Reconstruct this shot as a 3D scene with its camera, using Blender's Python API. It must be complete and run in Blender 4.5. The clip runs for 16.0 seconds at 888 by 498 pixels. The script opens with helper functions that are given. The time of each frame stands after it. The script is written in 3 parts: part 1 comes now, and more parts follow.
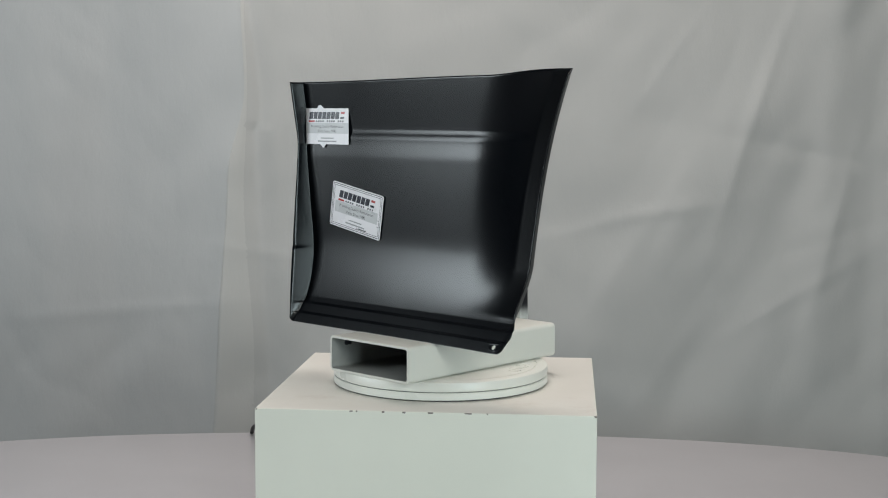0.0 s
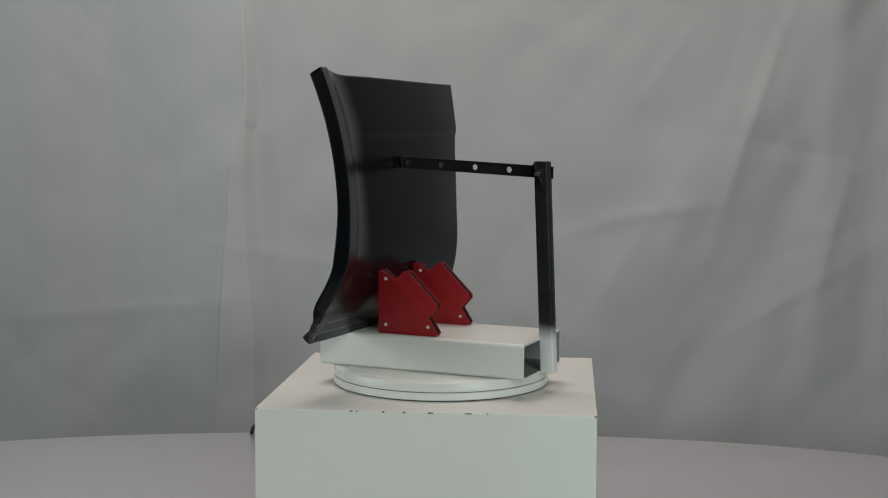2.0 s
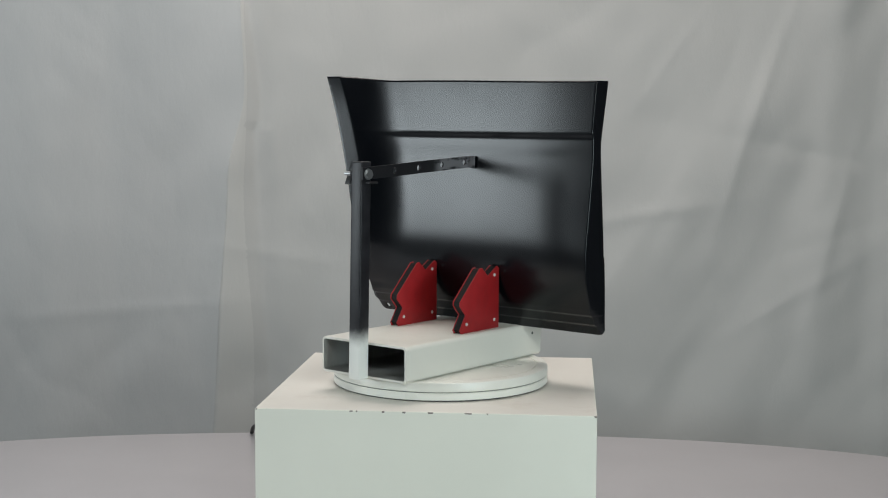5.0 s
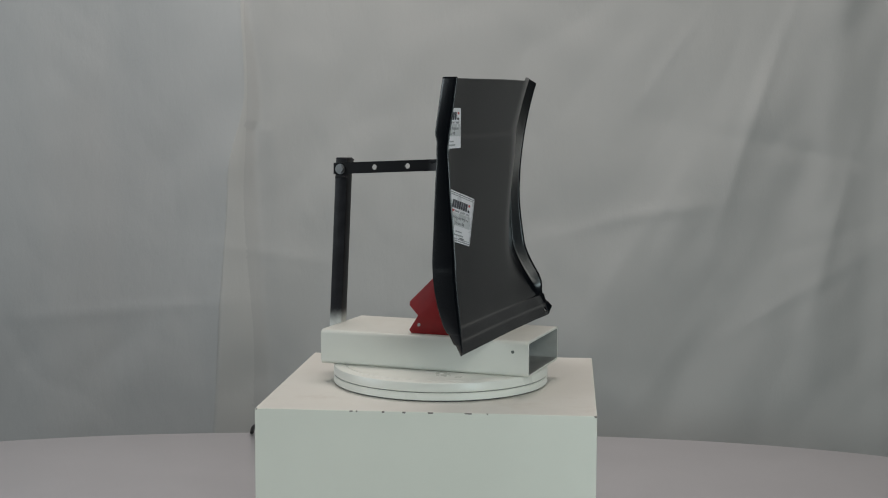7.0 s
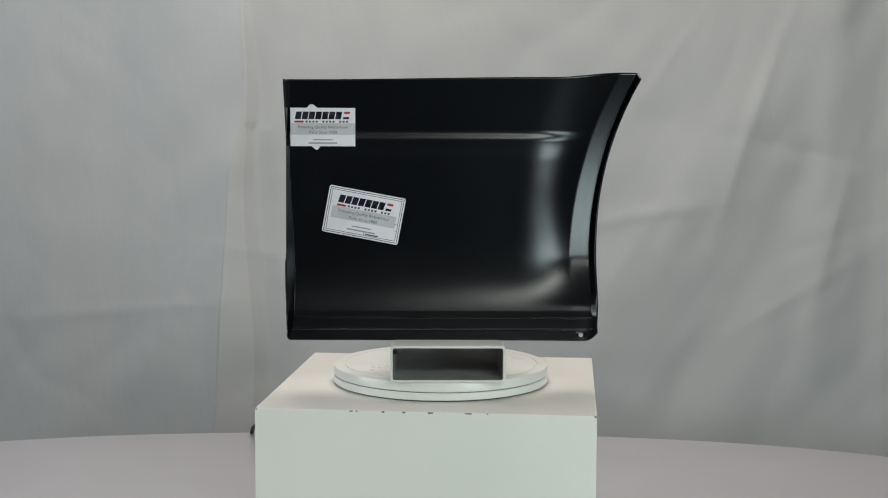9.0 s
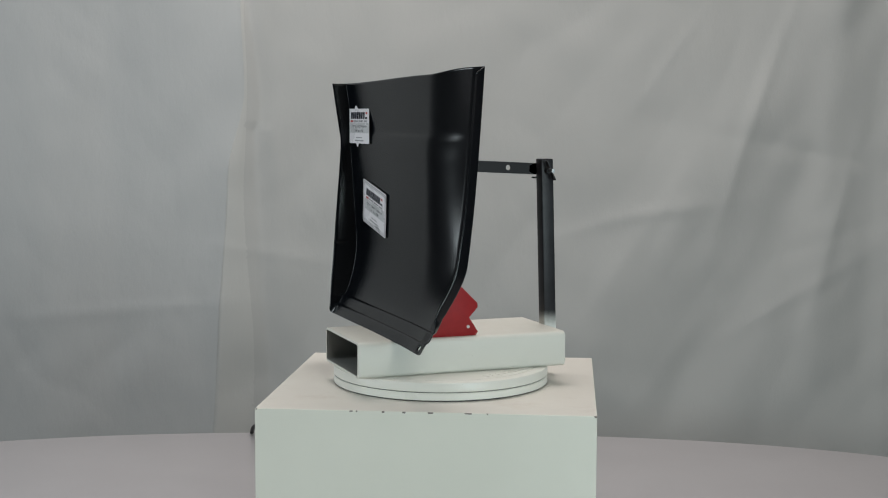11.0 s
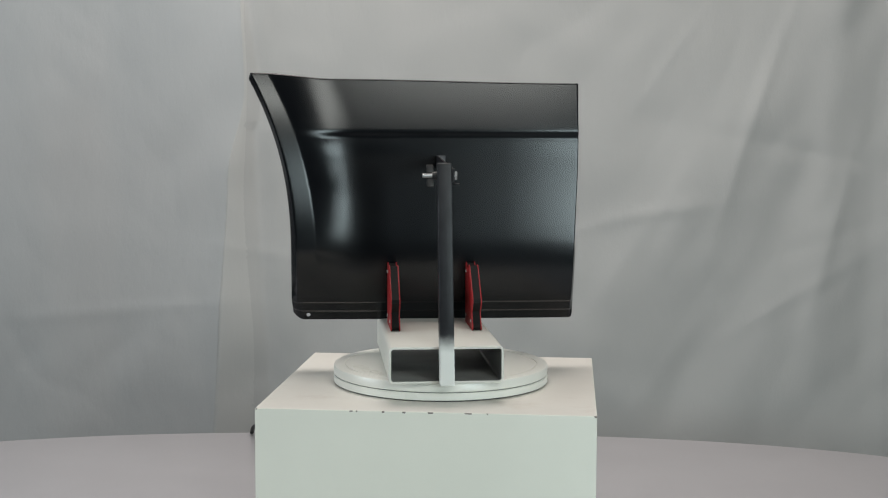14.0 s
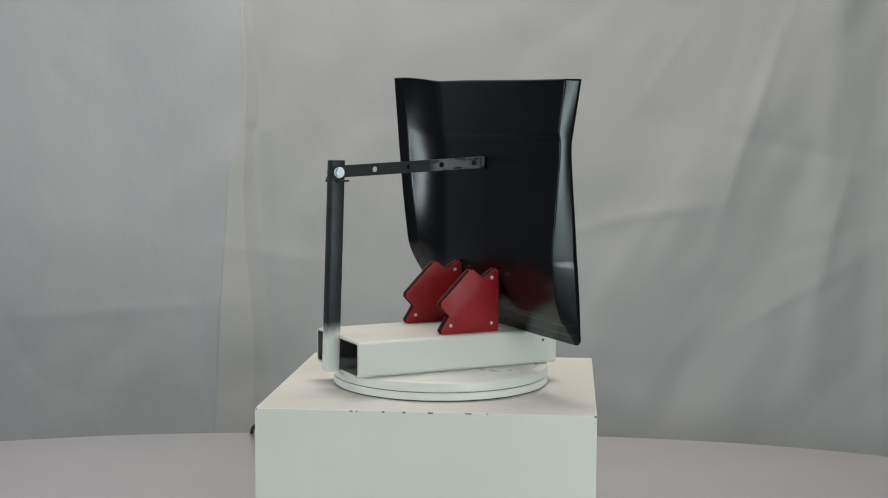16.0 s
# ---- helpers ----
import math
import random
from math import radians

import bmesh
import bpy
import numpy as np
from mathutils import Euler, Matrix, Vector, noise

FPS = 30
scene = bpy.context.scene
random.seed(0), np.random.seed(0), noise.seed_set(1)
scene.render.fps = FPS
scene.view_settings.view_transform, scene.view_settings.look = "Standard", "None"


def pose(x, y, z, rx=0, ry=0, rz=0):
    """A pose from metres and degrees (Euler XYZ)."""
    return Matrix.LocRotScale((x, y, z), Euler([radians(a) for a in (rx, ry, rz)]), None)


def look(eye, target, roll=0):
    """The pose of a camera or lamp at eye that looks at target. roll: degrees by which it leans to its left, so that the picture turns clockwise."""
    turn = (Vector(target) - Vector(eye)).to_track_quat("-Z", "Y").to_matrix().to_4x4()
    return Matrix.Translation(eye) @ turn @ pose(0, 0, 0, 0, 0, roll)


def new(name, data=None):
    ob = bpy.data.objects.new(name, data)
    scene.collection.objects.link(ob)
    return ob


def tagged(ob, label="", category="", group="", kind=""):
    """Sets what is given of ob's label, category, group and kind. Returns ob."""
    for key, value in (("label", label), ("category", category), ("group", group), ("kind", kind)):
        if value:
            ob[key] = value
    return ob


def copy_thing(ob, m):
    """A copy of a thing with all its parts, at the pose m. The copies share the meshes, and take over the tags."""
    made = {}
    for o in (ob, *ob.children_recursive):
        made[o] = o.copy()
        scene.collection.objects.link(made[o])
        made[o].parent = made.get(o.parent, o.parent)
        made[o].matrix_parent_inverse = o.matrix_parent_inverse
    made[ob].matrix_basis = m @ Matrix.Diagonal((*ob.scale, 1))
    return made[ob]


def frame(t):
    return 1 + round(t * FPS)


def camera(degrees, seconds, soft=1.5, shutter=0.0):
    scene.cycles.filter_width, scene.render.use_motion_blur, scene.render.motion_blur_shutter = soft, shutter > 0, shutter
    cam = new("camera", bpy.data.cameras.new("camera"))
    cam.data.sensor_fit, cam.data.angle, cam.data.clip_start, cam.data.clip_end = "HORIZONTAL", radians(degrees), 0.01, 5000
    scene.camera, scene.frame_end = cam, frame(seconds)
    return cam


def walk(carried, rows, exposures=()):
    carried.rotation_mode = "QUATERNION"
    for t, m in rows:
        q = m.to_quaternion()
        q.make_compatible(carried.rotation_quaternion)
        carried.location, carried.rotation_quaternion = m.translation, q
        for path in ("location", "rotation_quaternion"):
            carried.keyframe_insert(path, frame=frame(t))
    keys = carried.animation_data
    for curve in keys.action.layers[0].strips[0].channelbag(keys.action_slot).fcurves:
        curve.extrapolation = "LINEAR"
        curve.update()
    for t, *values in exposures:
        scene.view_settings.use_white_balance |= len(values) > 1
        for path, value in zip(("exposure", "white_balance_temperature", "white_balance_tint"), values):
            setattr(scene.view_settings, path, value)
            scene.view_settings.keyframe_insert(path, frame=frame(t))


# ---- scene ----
cam = camera(35.99, 16.0, 1.1)
EYE, TILT, YAW = (0.0, -1.930, 0.3506), radians(5.558), radians(0.118)
AIM = (EYE[0] + math.sin(YAW) * math.cos(TILT), EYE[1] + math.cos(YAW) * math.cos(TILT), EYE[2] - math.sin(TILT))
STAND = look(EYE, AIM, 0.24)
walk(cam, [(0.0, STAND), (16.0, STAND)],
     exposures=[(0.0, 0.0), (0.5, -0.06), (1.0, -0.28), (1.5, -0.43), (2.0, -0.46), (2.5, -0.27), (3.0, -0.08), (3.5, 0.0), (4.5, 0.02), (5.5, -0.05),
                (6.0, -0.18), (6.5, -0.32), (7.0, -0.40), (7.5, -0.30), (8.0, -0.10), (8.5, -0.02), (9.0, -0.01), (9.7, 0.0), (10.4, 0.0), (10.9, -0.12),
                (11.5, -0.37), (12.0, -0.46), (12.5, -0.38), (13.0, -0.18), (13.5, -0.05), (14.0, 0.0), (15.3, 0.0), (15.6, -0.03), (16.0, -0.13)])

# ---- light: two large soft sources, front lamp and overhead fill, all outside the view ----
world = bpy.data.worlds.new("world")
scene.world = world
world.use_nodes = True
world.node_tree.nodes["Background"].inputs[0].default_value = (0.6, 0.7, 0.8, 1)
world.node_tree.nodes["Background"].inputs[1].default_value = 0.05


def area_lamp(name, eye, target, w, h, watts, colour):
    data = bpy.data.lights.new(name, "AREA")
    data.shape, data.size, data.size_y, data.energy, data.color = "RECTANGLE", w, h, watts, colour
    ob = new(name, data)
    ob.matrix_world = look(eye, target)
    return ob


area_lamp("softbox_lamp", (1.47, -2.38, 0.27), (0, 0, 0.22), 0.95, 0.78, 28, (0.80, 0.97, 1.0))
area_lamp("left_softbox_lamp", (-2.32, -0.44, 0.58), (0, 0.0, 0.24), 0.65, 1.08, 24, (0.85, 0.955, 1.0))
area_lamp("front_lamp", (1.0, -3.1, 1.95), (0, 0, 0.2), 1.4, 0.8, 47, (0.97, 1.0, 0.95))
# Added overhead fill, in place of light bounced off the ceiling.
area_lamp("overhead_fill_lamp", (0.0, 0.45, 2.05), (0.0, 0.35, 0), 1.3, 1.1, 35, (1.0, 0.93, 0.88))
scene.view_settings.exposure = 0.0

TABLE_Z = -0.326
FLOOR_Z = TABLE_Z - 0.75
BOX_Z = -0.026


# ---- materials ----
class Nodes:
    """A small wrapper to write node materials in few lines."""

    def __init__(self, name):
        self.mat = bpy.data.materials.new(name)
        self.mat.use_nodes = True
        self.tree = self.mat.node_tree
        self.bsdf = self.tree.nodes["Principled BSDF"]
        self.coord = self.tree.nodes.new("ShaderNodeTexCoord").outputs["Object"]

    def link(self, a, b):
        self.tree.links.new(a, b)

    def noise(self, scale, detail=4.0, rough=0.55, stretch=None):
        n = self.tree.nodes.new("ShaderNodeTexNoise")
        n.inputs["Scale"].default_value = scale
        n.inputs["Detail"].default_value = detail
        n.inputs["Roughness"].default_value = rough
        if stretch:
            m = self.tree.nodes.new("ShaderNodeMapping")
            m.inputs["Scale"].default_value = stretch
            self.link(self.coord, m.inputs["Vector"])
            self.link(m.outputs[0], n.inputs["Vector"])
        else:
            self.link(self.coord, n.inputs["Vector"])
        return n.outputs["Fac"]

    def ramp(self, fac, stops):
        r = self.tree.nodes.new("ShaderNodeValToRGB")
        el = r.color_ramp.elements
        while len(el) < len(stops):
            el.new(0.5)
        for e, (p, c) in zip(el, stops):
            e.position, e.color = p, ((*c, 1) if isinstance(c, tuple) else (c, c, c, 1))
        self.link(fac, r.inputs[0])
        return r.outputs[0]

    def mix(self, fac, a, b, mode="MIX"):
        m = self.tree.nodes.new("ShaderNodeMix")
        m.data_type, m.blend_type = "RGBA", mode
        for socket, v in ((m.inputs[0], fac), (m.inputs[6], a), (m.inputs[7], b)):
            if isinstance(v, bpy.types.NodeSocket):
                self.link(v, socket)
            elif isinstance(v, tuple):
                socket.default_value = (*v, 1)
            else:
                socket.default_value = v if socket == m.inputs[0] else (v, v, v, 1)
        return m.outputs[2]

    def math(self, op, a, b=0.0, c=0.0):
        m = self.tree.nodes.new("ShaderNodeMath")
        m.operation = op
        for i, v in enumerate((a, b, c)):
            if isinstance(v, bpy.types.NodeSocket):
                self.link(v, m.inputs[i])
            else:
                m.inputs[i].default_value = v
        return m.outputs[0]

    def axis(self, i):
        s = self.tree.nodes.new("ShaderNodeSeparateXYZ")
        self.link(self.coord, s.inputs[0])
        return s.outputs[i]

    def span(self, v, lo, hi):
        m = self.tree.nodes.new("ShaderNodeMapRange")
        m.interpolation_type = "SMOOTHSTEP"
        m.inputs[1].default_value, m.inputs[2].default_value = lo, hi
        self.link(v, m.inputs[0])
        return m.outputs[0]

    def set(self, **kw):
        names = dict(color="Base Color", rough="Roughness", metal="Metallic", spec="Specular IOR Level", coat="Coat Weight",
                     coat_rough="Coat Roughness", sheen="Sheen Weight")
        for k, v in kw.items():
            s = self.bsdf.inputs[names[k]]
            if isinstance(v, bpy.types.NodeSocket):
                self.link(v, s)
            else:
                s.default_value = (*v, 1) if isinstance(v, tuple) else v
        return self

    def bump(self, fac, strength, distance):
        b = self.tree.nodes.new("ShaderNodeBump")
        b.inputs["Strength"].default_value, b.inputs["Distance"].default_value = strength, distance
        self.link(fac, b.inputs["Height"])
        self.link(b.outputs[0], self.bsdf.inputs["Normal"])
        return self


def plain(name, colour, rough=0.5, metal=0.0, vary=0.12, scale=60.0, bump=0.0, spec=0.5):
    """A painted or plain surface with slight variation at two scales."""
    n = Nodes(name)
    dark = tuple(c * (1 - vary) for c in colour)
    fac = n.math("ADD", n.math("MULTIPLY", n.noise(scale), 0.5), n.math("MULTIPLY", n.noise(scale * 0.12), 0.5))
    n.set(color=n.ramp(fac, [(0.35, dark), (0.65, colour)]), metal=metal, spec=spec)
    n.set(rough=n.ramp(n.noise(scale * 0.5), [(0.3, max(0.02, rough - 0.06)), (0.7, min(1, rough + 0.06))]))
    if bump:
        n.bump(n.noise(scale * 6), 0.3, bump)
    return n.mat


def ecoat():
    """Black electro-coat primer on pressed steel: satin gloss, faint dust and handling marks."""
    n = Nodes("black_primer")
    dust = n.noise(9, 6, 0.65)
    n.set(color=n.ramp(dust, [(0.3, (0.0016, 0.0022, 0.0034)), (0.75, (0.0028, 0.0037, 0.0054))]), spec=0.38)
    n.set(rough=n.ramp(n.noise(12, 4), [(0.3, 0.230), (0.7, 0.260)]))
    return n.mat


def white_enamel(name, colour, worn=0.0, rough=0.38):
    n = Nodes(name)
    base = n.ramp(n.noise(5, 5), [(0.3, tuple(c * 0.93 for c in colour)), (0.7, colour)])
    if worn:
        stain = n.ramp(n.noise(11, 6, 0.7), [(0.56, 0.0), (0.78, 1.0)])
        base = n.mix(n.math("MULTIPLY", stain, worn), base, tuple(c * s for c, s in zip(colour, (0.72, 0.66, 0.62))))
    speck = n.ramp(n.noise(240, 2), [(0.74, 0.0), (0.78, 0.5)])
    n.set(color=n.mix(n.math("MULTIPLY", speck, 0.4), base, (0.25, 0.24, 0.22)), rough=n.ramp(n.noise(14), [(0.3, rough - 0.05), (0.7, rough + 0.1)]))
    return n.bump(n.noise(300, 3), 0.12, 0.0005).mat


def post_paint():
    """Black paint that fades at the foot into white overspray."""
    n = Nodes("black_post_paint")
    h = n.math("ADD", n.axis(2), n.math("MULTIPLY", n.noise(60, 4), 0.014))
    fade = n.span(h, 0.048, 0.078)
    black = n.ramp(n.noise(45, 5), [(0.3, (0.010, 0.010, 0.012)), (0.7, (0.022, 0.022, 0.026))])
    n.set(color=n.mix(fade, (0.78, 0.79, 0.76), black), rough=n.mix(fade, 0.45, 0.42), spec=0.3)
    return n.bump(n.noise(400, 3), 0.15, 0.0004).mat


def arm_paint():
    """Black flat bar, rubbed down to grey steel towards the panel end."""
    n = Nodes("worn_bar_paint")
    zone = n.math("MULTIPLY", n.math("SUBTRACT", 1.0, n.span(n.axis(1), 0.004, 0.022)), n.math("SUBTRACT", 1.0, n.span(n.axis(0), -0.0012, -0.0006)))
    rub = n.ramp(n.noise(70, 6, 0.7, (1, 0.35, 1.6)), [(0.40, 0.0), (0.48, 1.0)])
    n.set(color=n.mix(n.math("MULTIPLY", zone, rub), (0.012, 0.012, 0.014), (0.13, 0.13, 0.14)), rough=0.5, spec=0.25)
    return n.bump(n.noise(300, 3), 0.12, 0.0004).mat


def cloth(name, colour):
    n = Nodes(name)
    base = n.ramp(n.noise(1.3, 5), [(0.3, tuple(c * 0.93 for c in colour)), (0.7, colour)])
    n.set(color=base, rough=0.9, spec=0.12, sheen=0.1)
    weave = n.math("ADD", n.noise(7, 6, 0.6, (1, 1, 0.5)), n.math("MULTIPLY", n.noise(500, 2), 0.05))
    return n.bump(weave, 0.35, 0.012).mat


PRIMER = ecoat()
TUBE_WHITE = white_enamel("white_tube_paint", (0.705, 0.70, 0.645), 0.15)
DISC_WHITE = white_enamel("white_turntable_plastic", (0.77, 0.765, 0.71), 0.1, 0.3)
# Sides greener, top pinker and darker: the fall of light put into both colours.
BOX_WHITE = white_enamel("white_box_paint", (0.780, 0.782, 0.700), 0.0, 0.5)
BOX_TOP = white_enamel("warm_lit_box_top_paint", (0.705, 0.680, 0.630), 0.55, 0.5)
POST_BLACK = post_paint()
ARM_BLACK = arm_paint()
RED = plain("red_enamel", (0.33, 0.014, 0.017), 0.48, vary=0.25, scale=80, bump=0.0003, spec=0.35)
CORE = plain("black_magnet_core", (0.010, 0.009, 0.009), 0.7, scale=120, bump=0.0004, spec=0.2)
RIVET = plain("bright_rivet", (0.62, 0.61, 0.60), 0.35, scale=200)
ZINC = plain("zinc_steel", (0.45, 0.46, 0.47), 0.42, 1.0, scale=300)
DARK_STEEL = plain("dark_steel", (0.05, 0.05, 0.055), 0.45, 0.6, scale=200)
# Inner faces of the tube, a darker grey than its outside.
TUBE_INSIDE = plain("grey_tube_inside", (0.34, 0.345, 0.33), 0.55, vary=0.35, scale=25, bump=0.0003)
GROOVE = plain("grey_groove", (0.12, 0.13, 0.12), 0.7)
CARD = plain("white_card", (0.86, 0.835, 0.86), 0.28, vary=0.03)
CARD_GREY = plain("pale_grey_print", (0.60, 0.60, 0.61), 0.28, vary=0.05)
NAVY = plain("navy_print", (0.012, 0.014, 0.028), 0.28, vary=0.1)
RED_PRINT = plain("red_print", (0.45, 0.03, 0.03), 0.28, vary=0.1)
GREY_PRINT = plain("grey_print", (0.10, 0.10, 0.11), 0.3, vary=0.1)
PALE_PRINT = plain("pale_print", (0.34, 0.34, 0.35), 0.3, vary=0.1)
CHIP = plain("bare_board", (0.22, 0.20, 0.18), 0.8, vary=0.3, scale=200)
CABLE_BLACK = plain("black_cable_rubber", (0.012, 0.012, 0.013), 0.5)
# Left cloth bluer than the right: that side's cool light, put into the colour.
CLOTH_RIGHT = cloth("grey_white_cloth", (0.478, 0.473, 0.463))
CLOTH_LEFT = cloth("cool_lit_cloth", (0.488, 0.493, 0.495))
# Paler cloth for the seam strip; the bright band is put into this colour.
CLOTH_BAND = cloth("bright_band_cloth", (0.520, 0.515, 0.50))
TABLE_WHITE = plain("white_tabletop", (0.45, 0.435, 0.45), 0.55, vary=0.08, scale=14, bump=0.0003)
WALL = plain("dim_wall_paint", (0.16, 0.16, 0.17), 0.85, vary=0.1, scale=4)
FLOOR = plain("grey_floor", (0.14, 0.14, 0.14), 0.7, vary=0.2, scale=6)
CEILING = plain("ceiling_paint", (0.16, 0.16, 0.155), 0.9, vary=0.06, scale=5)


# ---- mesh helpers ----
def part(name, bm, material, parent=None, label="", smooth=True, angle=35):
    """Links a bmesh as one mesh object, under a thing or a part."""
    me = bpy.data.meshes.new(name)
    bmesh.ops.recalc_face_normals(bm, faces=bm.faces)
    bm.to_mesh(me)
    bm.free()
    me.materials.append(material)
    if smooth:
        me.shade_smooth()
        me.set_sharp_from_angle(angle=radians(angle))
    ob = new(name, me)
    ob.parent = parent
    return tagged(ob, label)


def box(bm, x0, x1, y0, y1, z0, z1, bevel=0.0, segments=2):
    made = bmesh.ops.create_cube(bm, size=1.0)
    m = Matrix.Translation(((x0 + x1) / 2, (y0 + y1) / 2, (z0 + z1) / 2)) @ Matrix.Diagonal((x1 - x0, y1 - y0, z1 - z0, 1))
    bmesh.ops.transform(bm, matrix=m, verts=made["verts"])
    if bevel:
        edges = list({e for v in made["verts"] for e in v.link_edges})
        bmesh.ops.bevel(bm, geom=edges, offset=bevel, segments=segments, profile=0.5, affect="EDGES")
    return bm


def rod(bm, r, depth, m, segments=24, r2=None):
    return bmesh.ops.create_cone(bm, cap_ends=True, segments=segments, radius1=r, radius2=r if r2 is None else r2, depth=depth, matrix=m)


def lathe(profile, segments=96):
    """A turned body from (radius, height) pairs, round z."""
    bm = bmesh.new()
    rings = []
    for r, z in profile:
        if r < 1e-6:
            rings.append([bm.verts.new((0, 0, z))])
        else:
            rings.append([bm.verts.new((r * math.cos(2 * math.pi * i / segments), r * math.sin(2 * math.pi * i / segments), z)) for i in range(segments)])
    for a, b in zip(rings, rings[1:]):
        for i in range(segments):
            j = (i + 1) % segments
            if len(a) == 1:
                bm.faces.new((a[0], b[i], b[j]))
            elif len(b) == 1:
                bm.faces.new((a[i], a[j], b[0]))
            else:
                bm.faces.new((a[i], a[j], b[j], b[i]))
    return bm


def prism(points, depth, bevel=0.0):
    """A plate: the outline (u, v) in the yz plane, depth along x from 0."""
    bm = bmesh.new()
    f = bm.faces.new([bm.verts.new((0, u, v)) for u, v in points])
    out = bmesh.ops.extrude_face_region(bm, geom=[f])
    bmesh.ops.translate(bm, vec=(depth, 0, 0), verts=[v for v in out["geom"] if isinstance(v, bmesh.types.BMVert)])
    if bevel:
        bmesh.ops.bevel(bm, geom=list(bm.edges), offset=bevel, segments=2, profile=0.5, affect="EDGES")
    return bm


def smooth01(v, lo, hi):
    s = min(1.0, max(0.0, (v - lo) / (hi - lo)))
    return s * s * (3 - 2 * s)


# ---- the room ----
def room():
    x0, x1, y0, y1, top = -3.2, 3.2, -4.6, 2.3, 2.1
    for name, dims, mat in (("floor", (x0, x1, y0, y1, FLOOR_Z - 0.1, FLOOR_Z), FLOOR),
                            ("ceiling", (x0, x1, y0, y1, top, top + 0.1), CEILING),
                            ("wall_west", (x0 - 0.12, x0, y0, y1, FLOOR_Z, top), WALL),
                            ("wall_east", (x1, x1 + 0.12, y0, y1, FLOOR_Z, top), WALL),
                            ("wall_south", (x0, x1, y0 - 0.12, y0, FLOOR_Z, top), WALL),
                            ("wall_north", (x0, x1, y1, y1 + 0.12, FLOOR_Z, top), WALL)):
        tagged(part(name, box(bmesh.new(), *dims), mat, smooth=False), "plain room " + name.split("_")[0] + " round the studio table", name.split("_")[0], kind="structure")


# creases of the cloth: start, end, width and height of each fold, in metres on the cloth (x, z)
FOLDS = ((0.36, -0.25, 0.86, 0.42, 0.10, 0.016), (0.62, -0.35, 1.02, 0.30, 0.07, -0.012), (1.02, 0.70, 0.97, -0.25, 0.05, 0.012),
         (1.14, 0.60, 1.10, -0.30, 0.05, -0.012), (0.12, 0.52, 0.55, 0.34, 0.08, -0.006), (0.20, -0.12, 0.50, -0.42, 0.06, 0.006),
         (-0.30, 0.60, 0.10, 0.55, 0.10, 0.006), (-1.05, 0.7, -1.02, -0.6, 0.07, 0.009), (-0.84, 0.7, -0.86, -0.6, 0.06, -0.009),
         (-0.66, 0.7, -0.69, -0.6, 0.06, 0.007), (-1.25, 0.6, -1.20, -0.6, 0.06, -0.010),
         (0.32, 0.05, 0.52, 0.10, 0.016, 0.0050), (0.52, 0.10, 0.69, 0.124, 0.016, 0.0050), (-0.50, 0.005, -0.38, -0.015, 0.014, 0.0045),
         (0.894, 0.62, 0.80, 0.36, 0.020, 0.0080), (0.80, 0.36, 0.74, 0.16, 0.018, 0.0060), (0.747, 0.30, 1.14, 0.226, 0.018, -0.0050),
         (1.05, 0.21, 0.967, -0.11, 0.020, 0.0070), (0.82, -0.17, 1.03, -0.04, 0.018, 0.0060), (-1.02, -0.17, -0.63, -0.14, 0.018, 0.0045),
         (0.55, 0.45, 0.62, 0.55, 0.014, 0.0040), (0.95, 0.02, 1.12, 0.08, 0.015, -0.0045), (0.42, -0.10, 0.58, 0.14, 0.022, 0.0050))


def fold_height(x, z, folds):
    y = 0.0
    for ax, az, bx, bz, w, h in folds:
        dx, dz = bx - ax, bz - az
        n = math.hypot(dx, dz)
        s = ((x - ax) * dx + (z - az) * dz) / n
        d = ((x - ax) * dz - (z - az) * dx) / n
        along = smooth01(s, -0.25, 0.1) * (1 - smooth01(s, n - 0.1, n + 0.25))
        y -= (0.8 if w > 0.03 else 0.55) * h * along * math.exp(-(d / w) ** 2)
    return y


def cloth_depth(x, z):
    """How far the hanging cloth stands off its plane: folds, seam roll and crumples."""
    yy = fold_height(x, z, FOLDS) + 0.012 * noise.noise((x * 2.2 + z, 3.1, z * 1.4))
    yy -= 0.012 * abs(noise.noise((x * 2.6 - z * 1.7, 5.7, z * 1.3 + x))) + 0.007 * abs(noise.noise((x * 5.5 - z * 3, 1.2, z * 3.1)))
    yy += 0.003 * noise.noise((x * 12, 9.3, z * 9)) - 0.0030 * abs(noise.noise((x * 10 + z * 5, 4.4, z * 7)))
    return yy


SEAM_X = -0.548


def seam_lean(z):
    """The seam hangs a little out of plumb below eye height."""
    return -0.057 * max(0.0, 0.33 - z) + 0.006 * smooth01(z, -0.2, 0.1) + 0.037 * smooth01(z, 0.20, 0.43) - 0.006 * smooth01(z, 0.45, 0.65) + 0.005 * noise.noise((0.3, 7.7, z * 2.1))


def seam_drift(x, z):
    near = max(0.0, 1 - abs(x - SEAM_X) / 0.25)
    return near * near * seam_lean(z)


